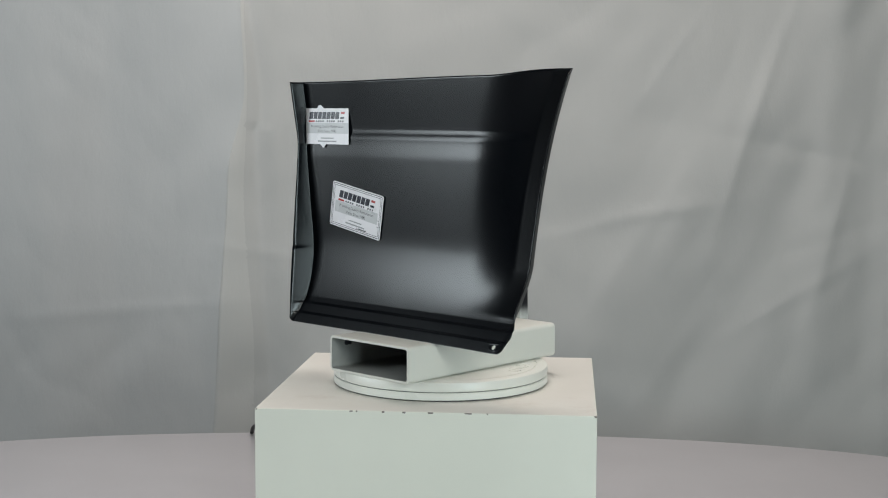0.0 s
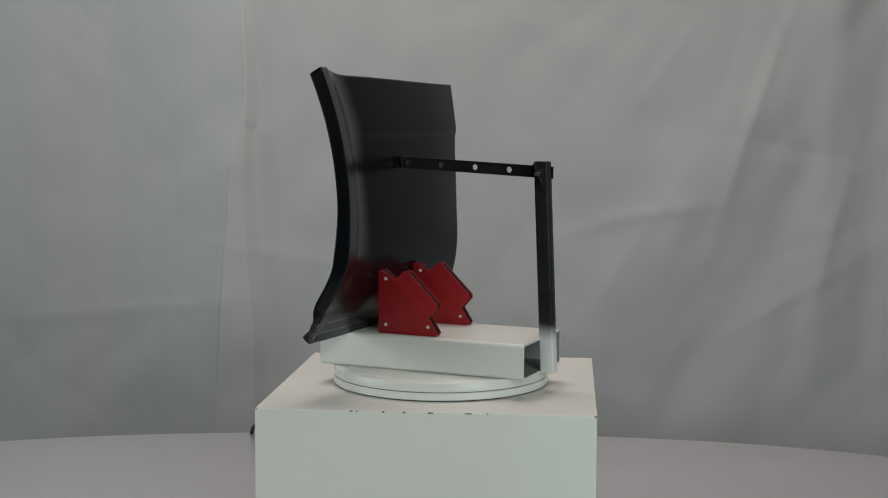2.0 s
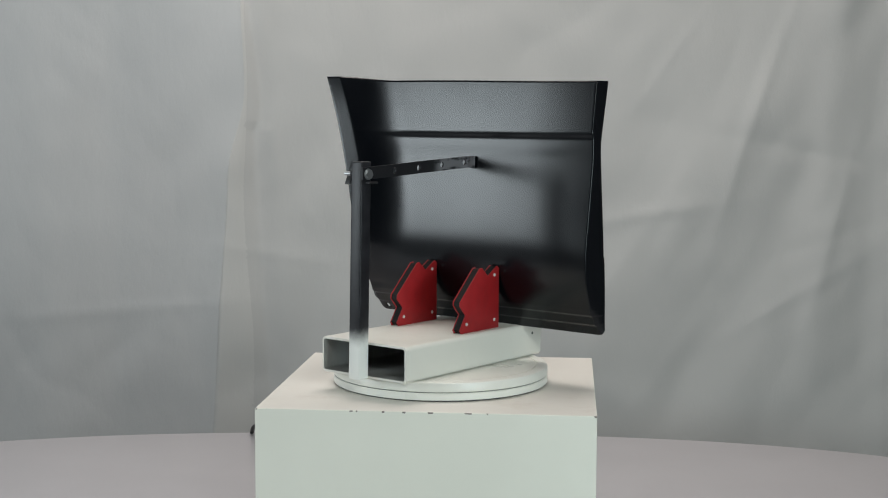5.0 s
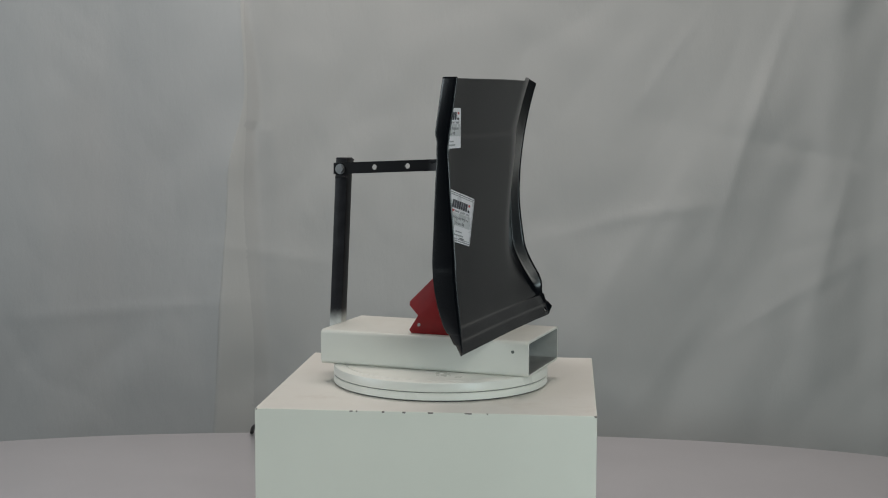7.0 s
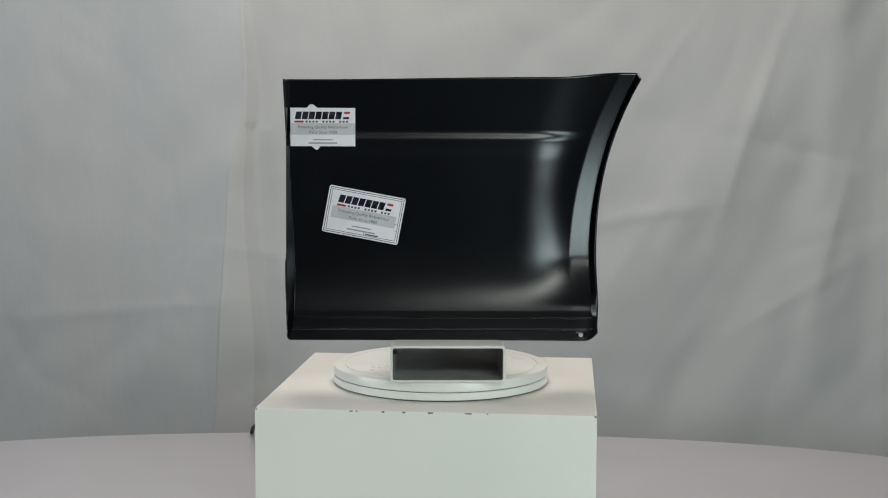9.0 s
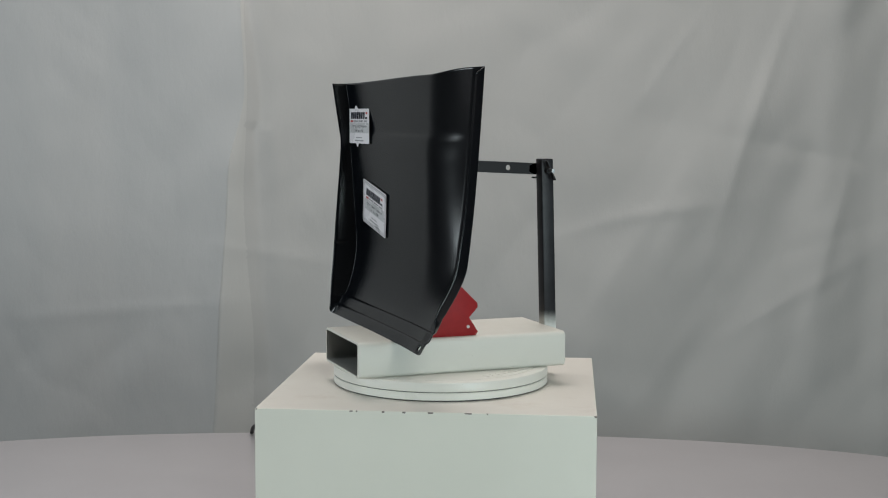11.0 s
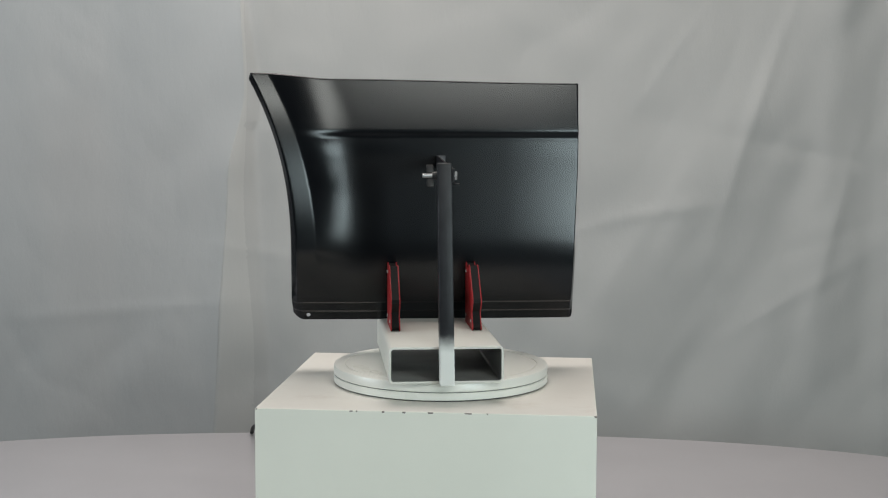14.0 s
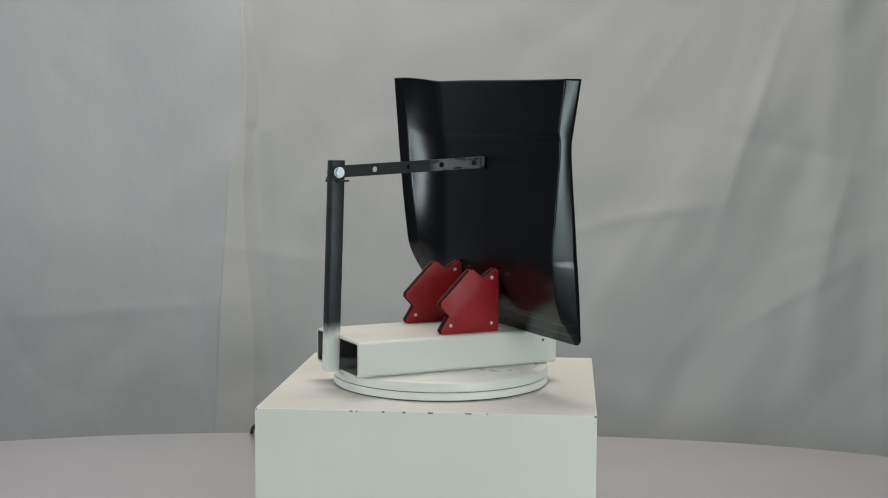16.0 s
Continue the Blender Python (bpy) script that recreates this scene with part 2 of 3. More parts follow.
def hanging_cloth(name, x0, x1, y, material, label):
    bm = bmesh.new()
    nx, nz = int((x1 - x0) / 0.0085), 250
    top, low = 2.095, FLOOR_Z + 0.02
    rows = []
    for j in range(nz + 1):
        z = low + (top - low) * j / nz
        row = []
        for i in range(nx + 1):
            x = x0 + (x1 - x0) * i / nx
            yy = y + cloth_depth(x, z) + edge_roll(x, z)
            row.append(bm.verts.new((x + seam_drift(x, z), yy, z)))
        rows.append(row)
    for a, b in zip(rows, rows[1:]):
        for i in range(nx):
            bm.faces.new((a[i], a[i + 1], b[i + 1], b[i]))
    ob = part(name, bm, material, angle=180)
    mod = ob.modifiers.new("thickness", "SOLIDIFY")
    mod.thickness, mod.offset = 0.0006, 0
    return tagged(ob, label, "backdrop", kind="structure")


def edge_roll(x, z):
    """The cloths meet on a soft ridge that leans out of plumb; beside it runs a shallow valley."""
    end = -0.484 + (0.036 * (0.33 - z) - 0.55 * seam_lean(z) if z < 0.33 else -0.14 * (z - 0.33))
    up = smooth01(z, 0.22, 0.45)
    lip = 0.018 * (1 - 0.75 * up)
    deep = 0.010 * (1 - 0.3 * up)
    if x < SEAM_X:
        return -lip * max(0.0, 1 - (SEAM_X - x) / 0.15) ** 1.5
    t = min(1.0, max(0.0, (x - SEAM_X) / max(0.01, end - SEAM_X)))
    return -lip * (1 - t) + deep * t * t * (1 - smooth01(x, end, end + 0.06))


def bright_band():
    """Strip along the seam, wider towards the floor; the band's brightness is in its colour."""
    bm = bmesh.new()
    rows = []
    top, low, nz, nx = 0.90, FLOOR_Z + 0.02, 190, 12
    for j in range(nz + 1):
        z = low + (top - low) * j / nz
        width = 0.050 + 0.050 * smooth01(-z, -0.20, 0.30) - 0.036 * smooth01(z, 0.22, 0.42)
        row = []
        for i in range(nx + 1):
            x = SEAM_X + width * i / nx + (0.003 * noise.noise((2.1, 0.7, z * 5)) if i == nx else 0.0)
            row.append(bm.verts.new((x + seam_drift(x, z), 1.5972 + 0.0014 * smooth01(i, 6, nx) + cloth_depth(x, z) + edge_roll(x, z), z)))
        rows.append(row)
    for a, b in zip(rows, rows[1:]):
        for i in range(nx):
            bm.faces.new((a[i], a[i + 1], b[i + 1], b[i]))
    ob = part("backdrop_3", bm, CLOTH_BAND, angle=180)
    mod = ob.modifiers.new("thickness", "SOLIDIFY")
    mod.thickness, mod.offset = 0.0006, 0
    tagged(ob, "paler cloth strip for the bright band along the backdrop seam", "backdrop", kind="structure")


def backdrops():
    bright_band()
    hanging_cloth("backdrop_1", SEAM_X, 1.75, 1.598, CLOTH_RIGHT, "creased off-white cloth backdrop hanging behind the table")
    hanging_cloth("backdrop_2", -1.75, SEAM_X + 0.035, 1.5988, CLOTH_LEFT, "white cloth backdrop hung in soft vertical folds, cool light in its colour")


def table():
    thing = new("table")
    thing.location = (0, 0, FLOOR_Z)
    tagged(thing, "large white table with a rounded outline", "table")
    a, b, n, cx, cy, turn = 1.43, 0.955, 2.5, -0.10, 0.0, radians(-1.2)
    bm = bmesh.new()
    ring = []
    for k in range(160):
        t = 2 * math.pi * k / 160
        x = a * math.copysign(abs(math.cos(t)) ** (2 / n), math.cos(t))
        y = b * math.copysign(abs(math.sin(t)) ** (2 / n), math.sin(t))
        ring.append(bm.verts.new((cx + x * math.cos(turn) - y * math.sin(turn), cy + x * math.sin(turn) + y * math.cos(turn), 0.75)))
    f = bm.faces.new(ring)
    out = bmesh.ops.extrude_face_region(bm, geom=[f])
    bmesh.ops.translate(bm, vec=(0, 0, -0.03), verts=[v for v in out["geom"] if isinstance(v, bmesh.types.BMVert)])
    rim = [e for e in bm.edges if abs(e.verts[0].co.z - e.verts[1].co.z) < 1e-6 and e.calc_face_angle(0) > 1]
    bmesh.ops.bevel(bm, geom=rim, offset=0.006, segments=3, profile=0.5, affect="EDGES")
    part("tabletop", bm, TABLE_WHITE, thing)
    for sx in (-1, 1):
        for sy in (-1, 1):
            bm = bmesh.new()
            rod(bm, 0.02, 0.72, Matrix.Translation((cx + sx * 0.95, sy * 0.6, 0.36)), 20)
            part("leg", bm, DARK_STEEL, thing)


def pedestal():
    """The white box under the turntable; its own axes start at the front corner of its foot."""
    thing = new("pedestal_box")
    thing.matrix_world = pose(-0.2403, -0.192, TABLE_Z, 0, 0, -5.31)
    tagged(thing, "white painted box used as a pedestal, chipped front edge", "box")
    w, d, h = 0.4401, 0.4209, BOX_Z - TABLE_Z
    part("body", box(bmesh.new(), 0, w, 0, d, 0, h - 0.0002, 0.0012), BOX_WHITE, thing, "white painted side panels, greenish light in their colour")
    part("top_panel", box(bmesh.new(), 0.0012, w - 0.0012, 0.0012, d - 0.0012, h - 0.0008, h, 0.0002, 1), BOX_TOP, thing, "stained white top panel, warm light in its colour")
    rnd = random.Random(4)
    for x, l in ((0.124, 0.004), (0.132, 0.002), (0.166, 0.003), (0.192, 0.004), (0.225, 0.007), (0.272, 0.009), (0.300, 0.002), (0.0012, 0.002), (0.4365, 0.003)):
        bm = box(bmesh.new(), x, x + l, -0.0002, 0.0010, h - 0.0016 - rnd.random() * 0.0008, h - 0.0001, 0.0003, 1)
        for v in bm.verts:
            v.co.x += (rnd.random() - 0.5) * 0.0012
            v.co.z += (rnd.random() - 0.8) * 0.0005
        part("chip", bm, CHIP, thing)


def cable():
    curve = bpy.data.curves.new("power_cable", "CURVE")
    curve.dimensions, curve.bevel_depth, curve.bevel_resolution = "3D", 0.0042, 3
    s = curve.splines.new("BEZIER")
    pts = ((-0.150, 0.262, TABLE_Z + 0.12), (-0.30, 0.55, TABLE_Z + 0.085), (-0.380, 0.87, TABLE_Z + 0.034), (-0.402, 0.935, TABLE_Z + 0.006), (-0.406, 0.962, TABLE_Z - 0.03), (-0.41, 0.985, FLOOR_Z + 0.02))
    s.bezier_points.add(len(pts) - 1)
    for p, co in zip(s.bezier_points, pts):
        p.co, p.handle_left_type, p.handle_right_type = co, "AUTO", "AUTO"
    curve.materials.append(CABLE_BLACK)
    tagged(new("power_cable", curve), "black power cable behind the white pedestal box", "cable")


# ---- the turntable ----
R = 0.1524


def turntable():
    thing = new("turntable")
    thing.location = (0, 0, BOX_Z)
    tagged(thing, "round white display turntable on the pedestal box", "turntable")
    part("base_disc", lathe([(0, 0.0012), (R - 0.008, 0.0012), (R - 0.008, 0.0018), (R - 0.0008, 0.0018), (R, 0.0026), (R, 0.0105), (R - 0.001, 0.0118), (0, 0.0118)]), DISC_WHITE, thing)
    # Black ring drawn for the contact shadow round the foot of the disc.
    part("contact_shadow_ring", lathe([(0, 0), (R - 0.0035, 0), (R - 0.0035, 0.0017), (0, 0.0017)]), CABLE_BLACK, thing, "black ring for the contact shadow under the disc")
    part("bearing_gap", lathe([(0, 0.0112), (R - 0.0022, 0.0112), (R - 0.0022, 0.0138), (0, 0.0138)]), GROOVE, thing, "dark gap between the two discs")
    top = 0.026
    platter = part("platter", lathe([(0, 0.0130), (R - 0.001, 0.0130), (R, 0.0142), (R, top - 0.0022), (R - 0.0007, top - 0.0007), (R - 0.0022, top),
                                     (R - 0.0150, top), (R - 0.0154, top - 0.0010), (R - 0.0166, top - 0.0010), (R - 0.0170, top), (0, top)]), DISC_WHITE, thing, "round white revolving platter")
    bm = bmesh.new()
    for k in range(72):
        if 1 < k < 17:
            m = pose(0, 0, top + 0.0001, 0, 0, k * 5.0) @ pose(0.1205 if k % 3 else 0.1180, 0, 0, 0, 0, 12 * (k % 3) - 12)
            bmesh.ops.create_cube(bm, size=1.0, matrix=m @ Matrix.Diagonal((0.014 if k % 3 else 0.020, 0.0018, 0.0009, 1)))
    tagged(part("embossed_tick", bm, DISC_WHITE, platter, "ring of raised tick marks"), kind="stuff")
    return platter


def rounded_rect(w, h, r, n=5):
    pts = []
    for cx, cy, a in ((w / 2 - r, h / 2 - r, 0), (-w / 2 + r, h / 2 - r, 90), (-w / 2 + r, -h / 2 + r, 180), (w / 2 - r, -h / 2 + r, 270)):
        for k in range(n + 1):
            t = radians(a + 90 * k / n)
            pts.append((cx + r * math.cos(t), cy + r * math.sin(t)))
    return pts


def hollow(w, h, r, wall, y0, y1, cx, cz):
    """A hollow section along y."""
    bm = bmesh.new()
    outer, inner = rounded_rect(w, h, r), rounded_rect(w - 2 * wall, h - 2 * wall, max(0.0012, r - wall))
    loops = []
    for pts, y in ((outer, y0 + 0.0006), ([(u * (1 - 0.0012 / w), v * (1 - 0.0012 / h)) for u, v in outer], y0), (inner, y0), (inner, y1), ([(u * (1 - 0.0012 / w), v * (1 - 0.0012 / h)) for u, v in outer], y1), (outer, y1 - 0.0006)):
        loops.append([bm.verts.new((cx + u, y, cz + v)) for u, v in pts])
    n = len(outer)
    for k, (a, b) in enumerate(zip(loops, loops[1:] + loops[:1])):
        for i in range(n):
            f = bm.faces.new((a[i], a[(i + 1) % n], b[(i + 1) % n], b[i]))
            f.material_index = 1 if k == 2 else 0
    return bm


TUBE_X, TUBE_W, TUBE_H, TUBE_Y0, TUBE_Y1 = 0.0073, 0.1524, 0.0490, -0.1500, 0.1562
POST_FOOT, POST_HEAD, POST_W = (0.0075, TUBE_Y1 + 0.0096), (0.0115, 0.1545), 0.0190
BOLT_Z = 0.2735


def display_stand():
    thing = new("display_stand")
    tagged(thing, "white rectangular steel tube with black post and arm", "stand")
    tube = part("tube", hollow(TUBE_W, TUBE_H, 0.0065, 0.0032, TUBE_Y0, TUBE_Y1, TUBE_X, TUBE_H / 2), TUBE_WHITE, thing, "white painted rectangular steel tube, open ends")
    tube.data.materials.append(TUBE_INSIDE)
    wall = TUBE_X - TUBE_W / 2
    bm = bmesh.new()
    rod(bm, 0.0042, 0.0016, pose(wall + 0.0036, TUBE_Y0 + 0.028, 0.036, 0, 90), 9)
    rod(bm, 0.0024, 0.0060, pose(wall + 0.0060, TUBE_Y0 + 0.030, 0.0355, 0, 90), 12)
    part("screw_end", bm, DARK_STEEL, tube)
    bm = bmesh.new()
    rod(bm, 0.0022, 0.0004, pose(wall - 0.0001, TUBE_Y0 + 0.022, 0.034, 0, 90), 12)
    part("hole", bm, GROOVE, tube)
    # the post leans a little towards the panel
    dx, dy, z1 = POST_HEAD[0] - POST_FOOT[0], POST_HEAD[1] - POST_FOOT[1], 0.2900
    bm = box(bmesh.new(), -POST_W / 2, POST_W / 2, -POST_W / 2, POST_W / 2, 0.0, z1, 0.0016, 3)
    for v in bm.verts:
        s = v.co.z / z1
        v.co.x += POST_FOOT[0] + dx * s
        v.co.y += POST_FOOT[1] + dy * s
    post = part("post", bm, POST_BLACK, thing, "black square steel post, white overspray at its foot")
    # flat bar with holes, on the post's side face
    ax0, ax1 = POST_HEAD[0] - POST_W / 2 - 0.0034, POST_HEAD[0] - POST_W / 2 - 0.0004
    y0, y1, hh = -0.0600, 0.1660, 0.0082
    rise = 0.0048 / 0.1
    bm = bmesh.new()
    centres = [POST_HEAD[1] - 0.0522 - 0.0510 * k for k in range(4)]
    front, back = [], []
    # a strip of square cells, each pierced by a round hole
    for side_x in (ax0, ax1):
        for k, cy in enumerate(centres):
            ya = y1 if k == 0 else (centres[k - 1] + cy) / 2
            yb = y0 if k == 3 else (cy + centres[k + 1]) / 2
            ring, rim = [], []
            for i in range(24):
                t = 2 * math.pi * (i + 0.5) / 24
                c, s = math.cos(t), math.sin(t)
                ring.append(bm.verts.new((side_x, cy + 0.0040 * c, 0.0040 * s)))
                reach = min(((ya - cy) if c > 0 else (cy - yb)) / max(1e-6, abs(c)), hh / max(1e-6, abs(s)))
                rim.append(bm.verts.new((side_x, cy + reach * c, reach * s)))
            for i in range(24):
                j = (i + 1) % 24
                bm.faces.new((ring[i], ring[j], rim[j], rim[i]))
            for (yy, sy) in ((ya, 1), (yb, -1)):
                for sz in (1, -1):
                    v = bm.verts.new((side_x, yy, sz * hh))
                    near = sorted(rim, key=lambda q: (q.co - v.co).length)[:2]
                    if near[0] is not near[1]:
                        try:
                            bm.faces.new((v, near[0], near[1]))
                        except ValueError:
                            pass
            (front if side_x == ax0 else back).append(ring)
    for ra, rb in zip(front, back):
        for i in range(24):
            j = (i + 1) % 24
            bm.faces.new((ra[i], ra[j], rb[j], rb[i]))
    bmesh.ops.remove_doubles(bm, verts=bm.verts, dist=0.00002)
    for a, b in (((y0, hh), (y1, hh)), ((y0, -hh), (y1, -hh)), ((y0, -hh), (y0, hh)), ((y1, -hh), (y1, hh))):
        bm.faces.new([bm.verts.new(c) for c in ((ax0, *a), (ax1, *a), (ax1, *b), (ax0, *b))])
    # the foot of the bar is bent over against the panel
    box(bm, ax0 - 0.010, ax1, y0 - 0.0026, y0, -hh, hh, 0.0004, 1)
    for v in bm.verts:
        v.co.z += BOLT_Z + 0.0012 + rise * (POST_HEAD[1] - v.co.y)
    part("arm", bm, ARM_BLACK, thing, "black pierced flat bar, worn grey near the panel", angle=30)
    # tab plate behind the bar
    bm = box(bmesh.new(), ax0 - 0.0075, ax0, POST_HEAD[1] - 0.011, POST_HEAD[1] + 0.006, BOLT_Z - 0.0125, BOLT_Z - 0.0100, 0.0005, 1)
    part("tab", bm, ARM_BLACK, thing)
    # hexagon bolt and wing nut
    bm = bmesh.new()
    rod(bm, 0.0062, 0.0036, pose(ax0 - 0.0020, POST_HEAD[1] + 0.001, BOLT_Z, 0, 90), 6)
    rod(bm, 0.0075, 0.0008, pose(ax0 - 0.0001, POST_HEAD[1] + 0.001, BOLT_Z, 0, 90), 24)
    part("bolt", bm, ZINC, thing, "bright zinc hexagon bolt")
    xo = POST_HEAD[0] + POST_W / 2
    bm = bmesh.new()
    rod(bm, 0.0027, 0.0200, pose(xo + 0.0085, POST_HEAD[1] + 0.001, BOLT_Z, 0, 90), 14)
    part("bolt_end", bm, ZINC, thing, "threaded zinc bolt end")
    bm = bmesh.new()
    rod(bm, 0.0058, 0.006, pose(xo + 0.0030, POST_HEAD[1] + 0.001, BOLT_Z, 0, 90), 16, 0.0045)
    for s in (1, -1):
        wing = box(bmesh.new(), 0.001, 0.0105, -0.0012, 0.0012, s * 0.004, s * 0.0155, 0.0011, 2)
        for v in wing.verts:
            v.co = pose(xo + 0.003, POST_HEAD[1] + 0.001, BOLT_Z, 25 * 1.0) @ v.co
        tmp = bpy.data.meshes.new("wing")
        wing.to_mesh(tmp)
        wing.free()
        bm.from_mesh(tmp)
        bpy.data.meshes.remove(tmp)
    part("wing_nut", bm, CABLE_BLACK, thing, "dark wing nut")
    return thing


# ---- arrow-shaped welding magnets ----
MAGNET_T = 0.0135
ARROW = tuple((u * 0.965, v * 0.955) for u, v in ((0, 0), (0.090, 0), (0.0935, 0.005), (0.0800, 0.0265), (0.0930, 0.0410), (0.0925, 0.0470), (0.0470, 0.0925), (0.0410, 0.0930), (0.0265, 0.0800), (0.005, 0.0935), (0, 0.090)))


def welding_magnet():
    thing = new("welding_magnet")
    tagged(thing, "red arrow-shaped welding magnet standing on the white tube", "magnet", "welding magnets behind the panel")
    t = MAGNET_T
    core = [(0.0012 + u * 0.972, 0.0012 + v * 0.972) for u, v in ARROW]
    bm = prism(core, t - 0.003)
    bmesh.ops.translate(bm, vec=(0.0015, 0, 0), verts=bm.verts)
    part("core", bm, CORE, thing, "black magnet core between the plates", smooth=False)
    for x in (0, t - 0.0016):
        bm = prism(ARROW, 0.0016, 0.0005)
        bmesh.ops.translate(bm, vec=(x, 0, 0), verts=bm.verts)
        plate = part("plate", bm, RED, thing)
        out = -0.0004 if x == 0 else t + 0.0004
        for u, v in ((0.0115, 0.0125), (0.0755, 0.0125), (0.0115, 0.0765)):
            bm = bmesh.new()
            rod(bm, 0.0024, 0.0010, pose(out, u, v, 0, 90), 16, 0.0022)
            rod(bm, 0.0014, 0.0016, pose(out, u, v, 0, 90), 10)
            part("rivet", bm, RIVET, plate)
    return thing


# ---- the pressed body panel ----
def fold_x(z):
    return -0.2020 - 0.0064 * smooth01(z, 0.12, 0.31) + 0.0006 * smooth01(z, 0.31, 0.35)


def free_x(z):
    return -0.2076 - 0.0024 * smooth01(z, 0.05, 0.15) - 0.0028 * smooth01(z, 0.31, 0.42)


def lip_outer(z):
    return 0.2122 + 0.0575 * max(0.0, (z - 0.15) / 0.25) ** 2.35 - 0.0020 * (1 - smooth01(z, 0.050, 0.085))


def lip_ridge(z):
    return 0.2043 + 0.0580 * max(0.0, (z - 0.13) / 0.27) ** 2.30


def lip_inner(z):
    return 0.1772 + 0.0600 * max(0.0, (z - 0.15) / 0.25) ** 2.10 + 0.003 * (1 - smooth01(z, 0.065, 0.14))


def base_depth(x, z):
    """Depth of the pressed face away from the wheel-arch roll; smaller is nearer to the front."""
    upper = -0.0632 - 0.0105 * max(0.0, (z - 0.325) / 0.075) ** 1.1
    lower = -0.0600 - 0.0070 * (max(0.0, z - 0.165) / 0.147) ** 1.4
    lower += 0.0013 * smooth01(z, 0.290, 0.3165)
    q = max(0.0, 0.190 - z)
    lower -= 4.6 * q ** 2.5 if q < 0.105 else 0.01643 + 0.52 * (q - 0.105)
    # two small ledges along the sill
    lower -= 0.0023 * (1 - smooth01(z, 0.0750, 0.0776)) + 0.0023 * (1 - smooth01(z, 0.0610, 0.0636))
    y = lower + (upper - lower) * smooth01(z, 0.3165, 0.3315)
    left = max(0.0, -x - 0.10) / 0.105
    y -= 0.0026 * left * left * smooth01(z, 0.12, 0.22)
    return y - 0.0030 * max(0.0, x / 0.2) * (1 - smooth01(z, 0.06, 0.13))


def ridge_depth(z):
    q = z - 0.265
    e = max(0.0, 0.16 - z)
    y = -0.0358 - (0.532 if q > 0 else 0.62) * q * q - 0.6 * e * e / (e + 0.05)
    return max(y, base_depth(0.2, z) - 0.002)


def face_depth(x, z):
    """Depth of the whole front view: the face, its roll into the wheel arch and the strip beyond."""
    vi, ri = lip_inner(z), lip_ridge(z)
    y = base_depth(x, z)
    k = smooth01(z, 0.085, 0.150)
    end = ridge_depth(z) - 0.0046 * k
    if x > vi:
        return end + (ridge_depth(z) - end) * (x - vi) / max(1e-6, ri - vi)
    width = 0.080 + 0.012 * smooth01(z, 0.25, 0.33)
    s = max(0.0, min(1.0, (x - (vi - width)) / width))
    return y + (end - y) * s ** 2.3


def top_edge(x):
    return 0.3990 + 0.0045 * smooth01(x, -0.20, 0.15) + 0.0070 * smooth01(x, 0.15, 0.245)


def flange_front(z):
    return -0.0846 - 0.0200 * max(0.0, 0.30 - z) / 0.25 - 0.0131 * max(0.0, z - 0.315) / 0.085


def sheet_heights():
    """Heights of the rows of the sheet, closer together where it is pressed sharply."""
    zs = []
    for lo, hi, step in ((0.0485, 0.090, 0.0007), (0.090, 0.305, 0.0028), (0.305, 0.340, 0.0010), (0.340, 0.4105, 0.0028)):
        n = round((hi - lo) / step)
        zs += [lo + (hi - lo) * k / n for k in range(n)]
    return zs + [0.4105]


HOLE = (0.188, 0.0560)


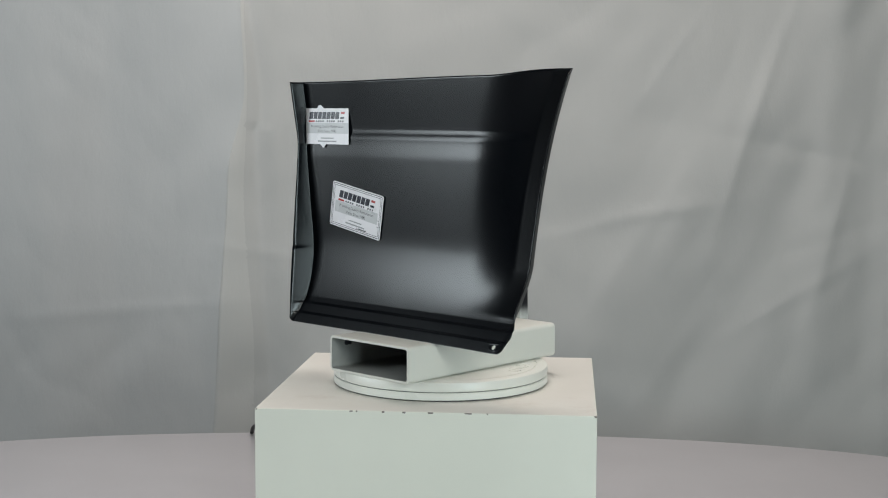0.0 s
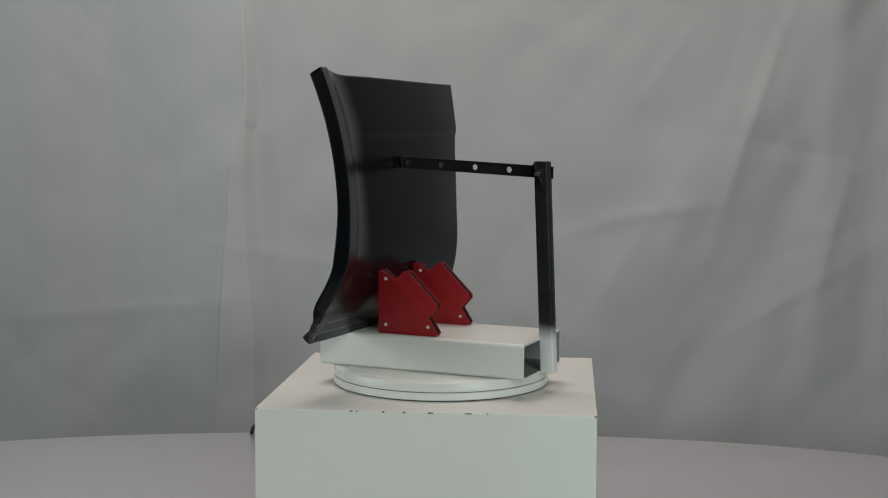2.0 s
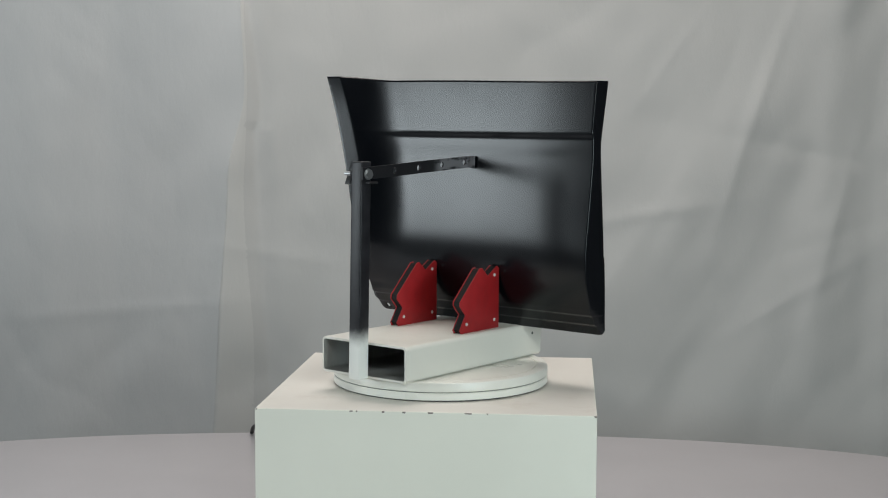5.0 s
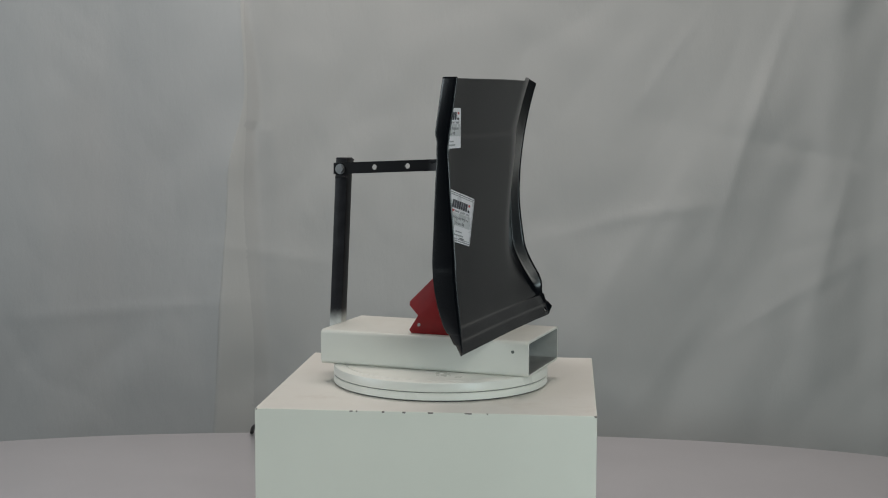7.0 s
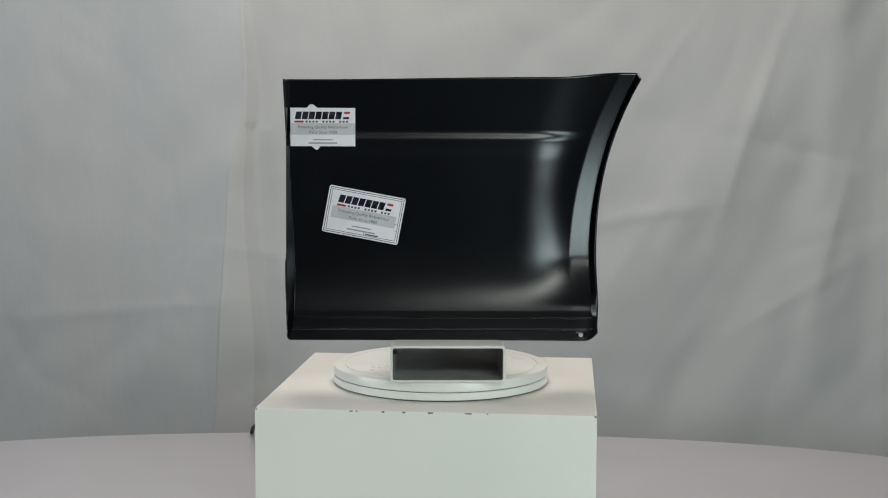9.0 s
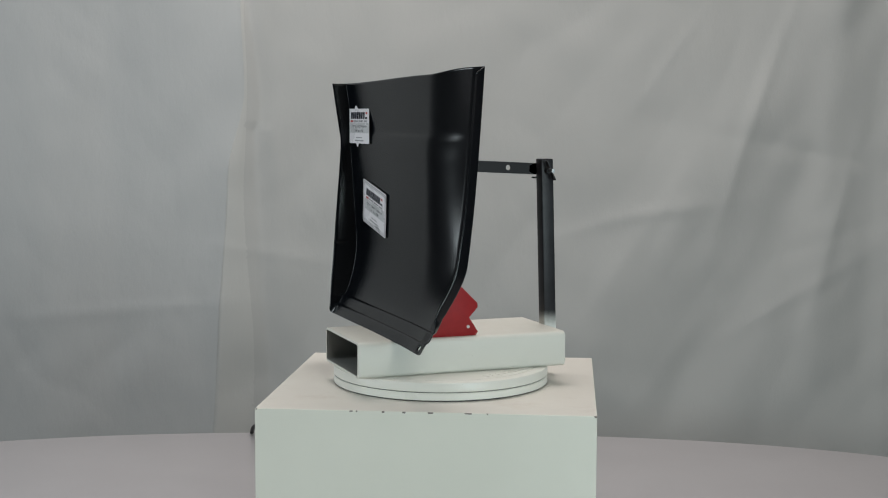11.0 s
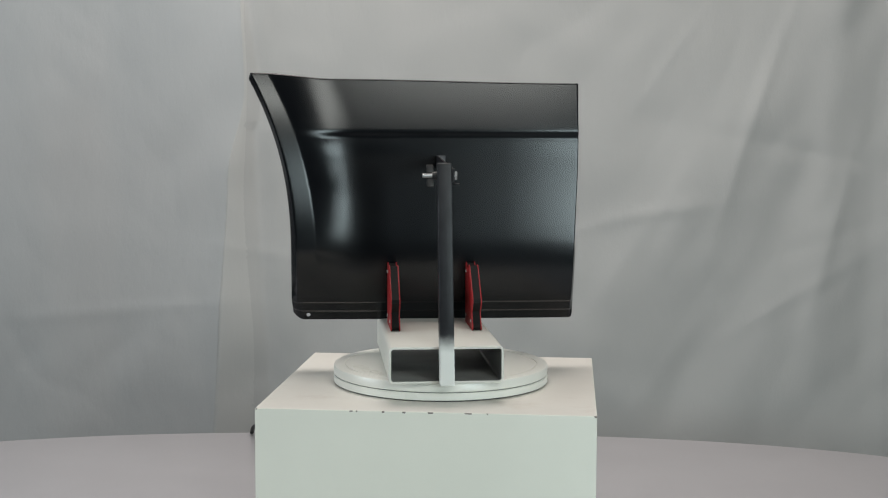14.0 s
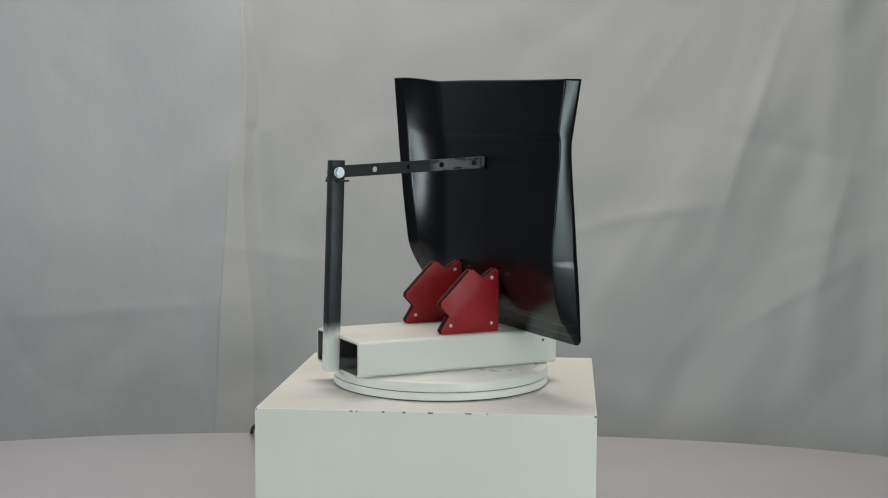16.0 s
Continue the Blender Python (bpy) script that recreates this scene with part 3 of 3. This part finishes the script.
def body_panel():
    thing = new("body_panel")
    tagged(thing, "black primed pressed-steel car body panel with wheel-arch edge", "car panel")
    bm = bmesh.new()
    z0 = 0.0485
    heights = sheet_heights()
    nz, nx = len(heights) - 1, 190
    cols = []
    for i in range(7):
        cols.append(("flange", i / 6))
    for i in range(1, nx + 1):
        cols.append(("face", i / nx))
    for i in range(1, 9):
        cols.append(("strip", i / 8))
    for i in range(1, 6):
        cols.append(("return", i / 5))
    grid = []
    for j in range(nz + 1):
        row = []
        for kind, s in cols:
            # height of this column's top, then the place on it
            guess = {"flange": -0.2076, "face": -0.2076 + s * 0.447, "strip": 0.243 + 0.022 * s, "return": 0.265 + 0.008 * s}[kind]
            zt = top_edge(guess) - (0.0085 * s if kind == "return" else 0.0)
            f = j / nz
            z = z0 + (heights[j] - z0) * (zt - z0) / (heights[-1] - z0)
            vi, ri, oi, fx = lip_inner(z), lip_ridge(z), lip_outer(z), fold_x(z)
            if kind == "flange":
                yc = face_depth(fx, z)
                u = 1 - s
                bow = math.sin(min(1, max(0, s)) * math.pi) * 0.0006
                x = fx + u * (free_x(z) - fx) - bow
                x -= 0.0012 * u * (1 - smooth01(z, 0.1555, 0.1585))
                y = yc + (min(flange_front(z), yc - 0.004) - yc) * u
                z += 0.0065 * u ** 3 * (1 - f) ** 14
                y += 0.0008 * u * noise.noise((2.2, z * 21, 0.4))
            elif kind == "face":
                x = fx + (vi - fx) * s
                y = face_depth(x, z)
            elif kind == "strip":
                x = vi + (ri - vi) * s
                y = face_depth(x, z)
            else:
                x = ri + (oi - ri) * s
                y = face_depth(ri, z) - s * (0.0015 + 0.0165 * smooth01(z, 0.062, 0.112) - 0.0035 * smooth01(z, 0.15, 0.24))
            if kind in ("strip", "return") or (kind == "face" and s > 0.96):
                # rounded lower corner
                d = max(0.0, x - (oi - 0.017)) / 0.017
                zc = z0 + 0.0115 * d * d
                z = max(z, zc) if j == 0 else z + (zc - z0) * (1 - f) ** 8
            row.append(Vector((x, y, z)))
        # the fold and the ridge are bent round a small radius
        for k, radius in ((6 + nx + 8, 0.0014), (6, 0.0012)):
            corner, before, after = row[k], row[k - 1] - row[k], row[k + 1] - row[k]
            p = corner + before * min(0.45, radius / max(1e-6, before.length))
            q = corner + after * min(0.45, radius / max(1e-6, after.length))
            row[k:k + 1] = [p * (1 - w) ** 2 + corner * 2 * w * (1 - w) + q * w * w for w in (0.0, 0.25, 0.5, 0.75, 1.0)]
        grid.append([bm.verts.new(p) for p in row])
    for a, b in zip(grid, grid[1:]):
        for i in range(len(a) - 1):
            bm.faces.new((a[i], a[i + 1], b[i + 1], b[i]))
    # a small drilled hole in the lower corner
    gone = [v for v in bm.verts if math.hypot(v.co.x - HOLE[0], v.co.z - HOLE[1]) < 0.0029]
    rim = {w for v in gone for f in v.link_faces for w in f.verts} - set(gone)
    bmesh.ops.delete(bm, geom=gone, context="VERTS")
    for v in rim:
        d = math.hypot(v.co.x - HOLE[0], v.co.z - HOLE[1])
        v.co.x = HOLE[0] + (v.co.x - HOLE[0]) * 0.0030 / d
        v.co.z = HOLE[1] + (v.co.z - HOLE[1]) * 0.0030 / d
    face = part("pressed_sheet", bm, PRIMER, thing, angle=42)
    mod = face.modifiers.new("thickness", "SOLIDIFY")
    mod.thickness, mod.offset = 0.0011, 0.0
    return thing


def text_mesh(name, words, size, material, parent, m):
    curve = bpy.data.curves.new(name, "FONT")
    curve.body, curve.size, curve.align_x, curve.extrude = words, size, "CENTER", 0.00005
    tmp = bpy.data.objects.new(name, curve)
    me = bpy.data.meshes.new_from_object(tmp)
    bpy.data.objects.remove(tmp)
    me.materials.clear()
    me.materials.append(material)
    ob = new(name, me)
    ob.parent = parent
    ob.matrix_local = m
    return ob


def plate_xy(w, h, t, r=0.0):
    bm = bmesh.new()
    pts = rounded_rect(w, h, r, 4) if r else [(-w / 2, -h / 2), (w / 2, -h / 2), (w / 2, h / 2), (-w / 2, h / 2)]
    f = bm.faces.new([bm.verts.new((u, v, 0)) for u, v in pts])
    out = bmesh.ops.extrude_face_region(bm, geom=[f])
    bmesh.ops.translate(bm, vec=(0, 0, t), verts=[v for v in out["geom"] if isinstance(v, bmesh.types.BMVert)])
    return bm


def bar(bm, x0, x1, y0, y1, z, slant=0.0):
    h = y1 - y0
    bm.faces.new([bm.verts.new(p) for p in ((x0, y0, z), (x1, y0, z), (x1 + slant * h, y1, z), (x0 + slant * h, y1, z))])


def card_print(card, w, h):
    """The printing on a card: logo shapes, grey band, two lines that can be read, two that cannot."""
    z = 0.00062
    bm = plate_xy(w, h * 0.30, 0.0001)
    bmesh.ops.translate(bm, vec=(0, -h * 0.05, 0.0005), verts=bm.verts)
    part("grey_band", bm, CARD_GREY, card, smooth=False)
    bm = bmesh.new()
    lw, y0, y1 = w * 0.092, h * 0.205, h * 0.40
    for k in range(7):
        x = -w * 0.43 + k * w * 0.103
        bar(bm, x, x + lw * 0.97, y0, y1, z, 0.18)
    bar(bm, w * 0.31, w * 0.40, y0, y0 + (y1 - y0) * 0.30, z, 0.18)
    part("logo", bm, NAVY, card, smooth=False)
    for a, b, c, d in ((w * 0.325, w * 0.415, y1 - (y1 - y0) * 0.30, y1), (-w * 0.44, -w * 0.30, h * 0.115, h * 0.165)):
        bm = bmesh.new()
        bar(bm, a, b, c, d, z, 0.18)
        part("red_stripe", bm, RED_PRINT, card, smooth=False)
    bm = bmesh.new()
    for k in range(13):
        if k not in (4, 9):
            bar(bm, -w * 0.27 + k * w * 0.052, -w * 0.27 + k * w * 0.052 + w * 0.032, h * 0.115, h * 0.165, z, 0.18)
    part("tagline", bm, GREY_PRINT, card, smooth=False)
    text_mesh("lettering", "Providing Quality Restoration", h * 0.108, GREY_PRINT, card, pose(0, -h * 0.035, z))
    text_mesh("lettering", "Parts Since 1980", h * 0.108, GREY_PRINT, card, pose(0, -h * 0.170, z))
    for half, low, high in ((0.15, -0.345, -0.315), (0.22, -0.435, -0.40)):
        bm = bmesh.new()
        bar(bm, -w * half, w * half, h * low, h * high, z)
        part("contact_line", bm, PALE_PRINT, card, smooth=False)


def frame_lines(card, w, h):
    bm = bmesh.new()
    z = 0.00064
    for inset, t in ((0.0018, 0.0009), (0.0044, 0.0007)):
        a, b = w / 2 - inset, h / 2 - inset
        bar(bm, -a, a, b - t, b, z)
        bar(bm, -a, a, -b, -b + t, z)
        bar(bm, -a, -a + t, -b + t, b - t, z)
        bar(bm, a - t, a, -b + t, b - t, z)
    bar(bm, 0.0040, 0.0046, -h / 2 + 0.0046, -h / 2 + 0.0085, z)
    bar(bm, 0.0065, 0.0240, -h / 2 + 0.0056, -h / 2 + 0.0074, z)
    bar(bm, w / 2 - 0.0100, w / 2 - 0.0046, -h * 0.22, -h * 0.22 + 0.0004, z)
    bar(bm, w / 2 - 0.0100, w / 2 - 0.0046, -h * 0.08, -h * 0.08 + 0.0004, z)
    part("border", bm, GREY_PRINT, card, smooth=False)


def stickers(panel):
    # upright card, held by a square tag turned on its corner
    w, h = 0.0875, 0.0518
    base = pose(-0.1618, -0.0700, 0.3350, 90.0, 0, 1.8)
    tag = part("diamond_tag", plate_xy(0.0460, 0.0460, 0.0004, 0.002), CARD, panel, "white square tag set on its corner", smooth=False)
    tag.matrix_local = base @ pose(-0.012, 0.0005, -0.0004, 0, 0, 52)
    card = part("label_card", plate_xy(w, h, 0.0005), CARD, panel, "white printed label card", smooth=False)
    card.matrix_local = base
    card_print(card, w, h)
    w, h = 0.1054, 0.0650
    card = part("label_card", plate_xy(w, h, 0.0005, 0.003), CARD, panel, "white printed label card with lined border, stuck on aslant", smooth=False)
    card.matrix_local = pose(-0.1068, -0.0643, 0.2156, 92.6) @ pose(0, 0, 0, 0, 0, -10.6)
    card_print(card, w * 0.84, h * 0.84)
    frame_lines(card, w, h)


room()
backdrops()
table()
pedestal()
cable()
platter = turntable()
stand = display_stand()
magnet_a = welding_magnet()
magnet_a.matrix_world = pose(0.0595, -0.0632, TUBE_H)
magnet_b = copy_thing(magnet_a, pose(-0.0555, -0.0632, TUBE_H))
panel = body_panel()
stickers(panel)


def motions():
    """The platter turns clockwise, seen from above, and carries the stand, the magnets and the panel."""
    lag = ((0.0, 0.4), (0.5, -0.2), (1.0, -0.1), (2.0, 0.2), (4.0, -0.7), (5.5, 0.2), (6.5, -0.4), (7.5, -0.8), (8.2, -0.6), (9.0, 0.2), (12.0, 0.6), (14.0, 0.2), (16.0, 1.0))

    def turned(t):
        off = lag[-1][1]
        for (ta, a), (tb, b) in zip(lag, lag[1:]):
            if ta <= t < tb:
                off = a + (b - a) * smooth01(t, ta, tb)
        return pose(0, 0, 0, 0, 0, -35.074 * (t - 9.018) + off)
    times = [k / 10 for k in range(161)]
    for ob, rest in ((platter, Matrix()), (stand, Matrix()), (panel, Matrix()), (magnet_a, magnet_a.matrix_basis.copy()), (magnet_b, magnet_b.matrix_basis.copy())):
        walk(ob, [(t, turned(t) @ rest) for t in times])


motions()
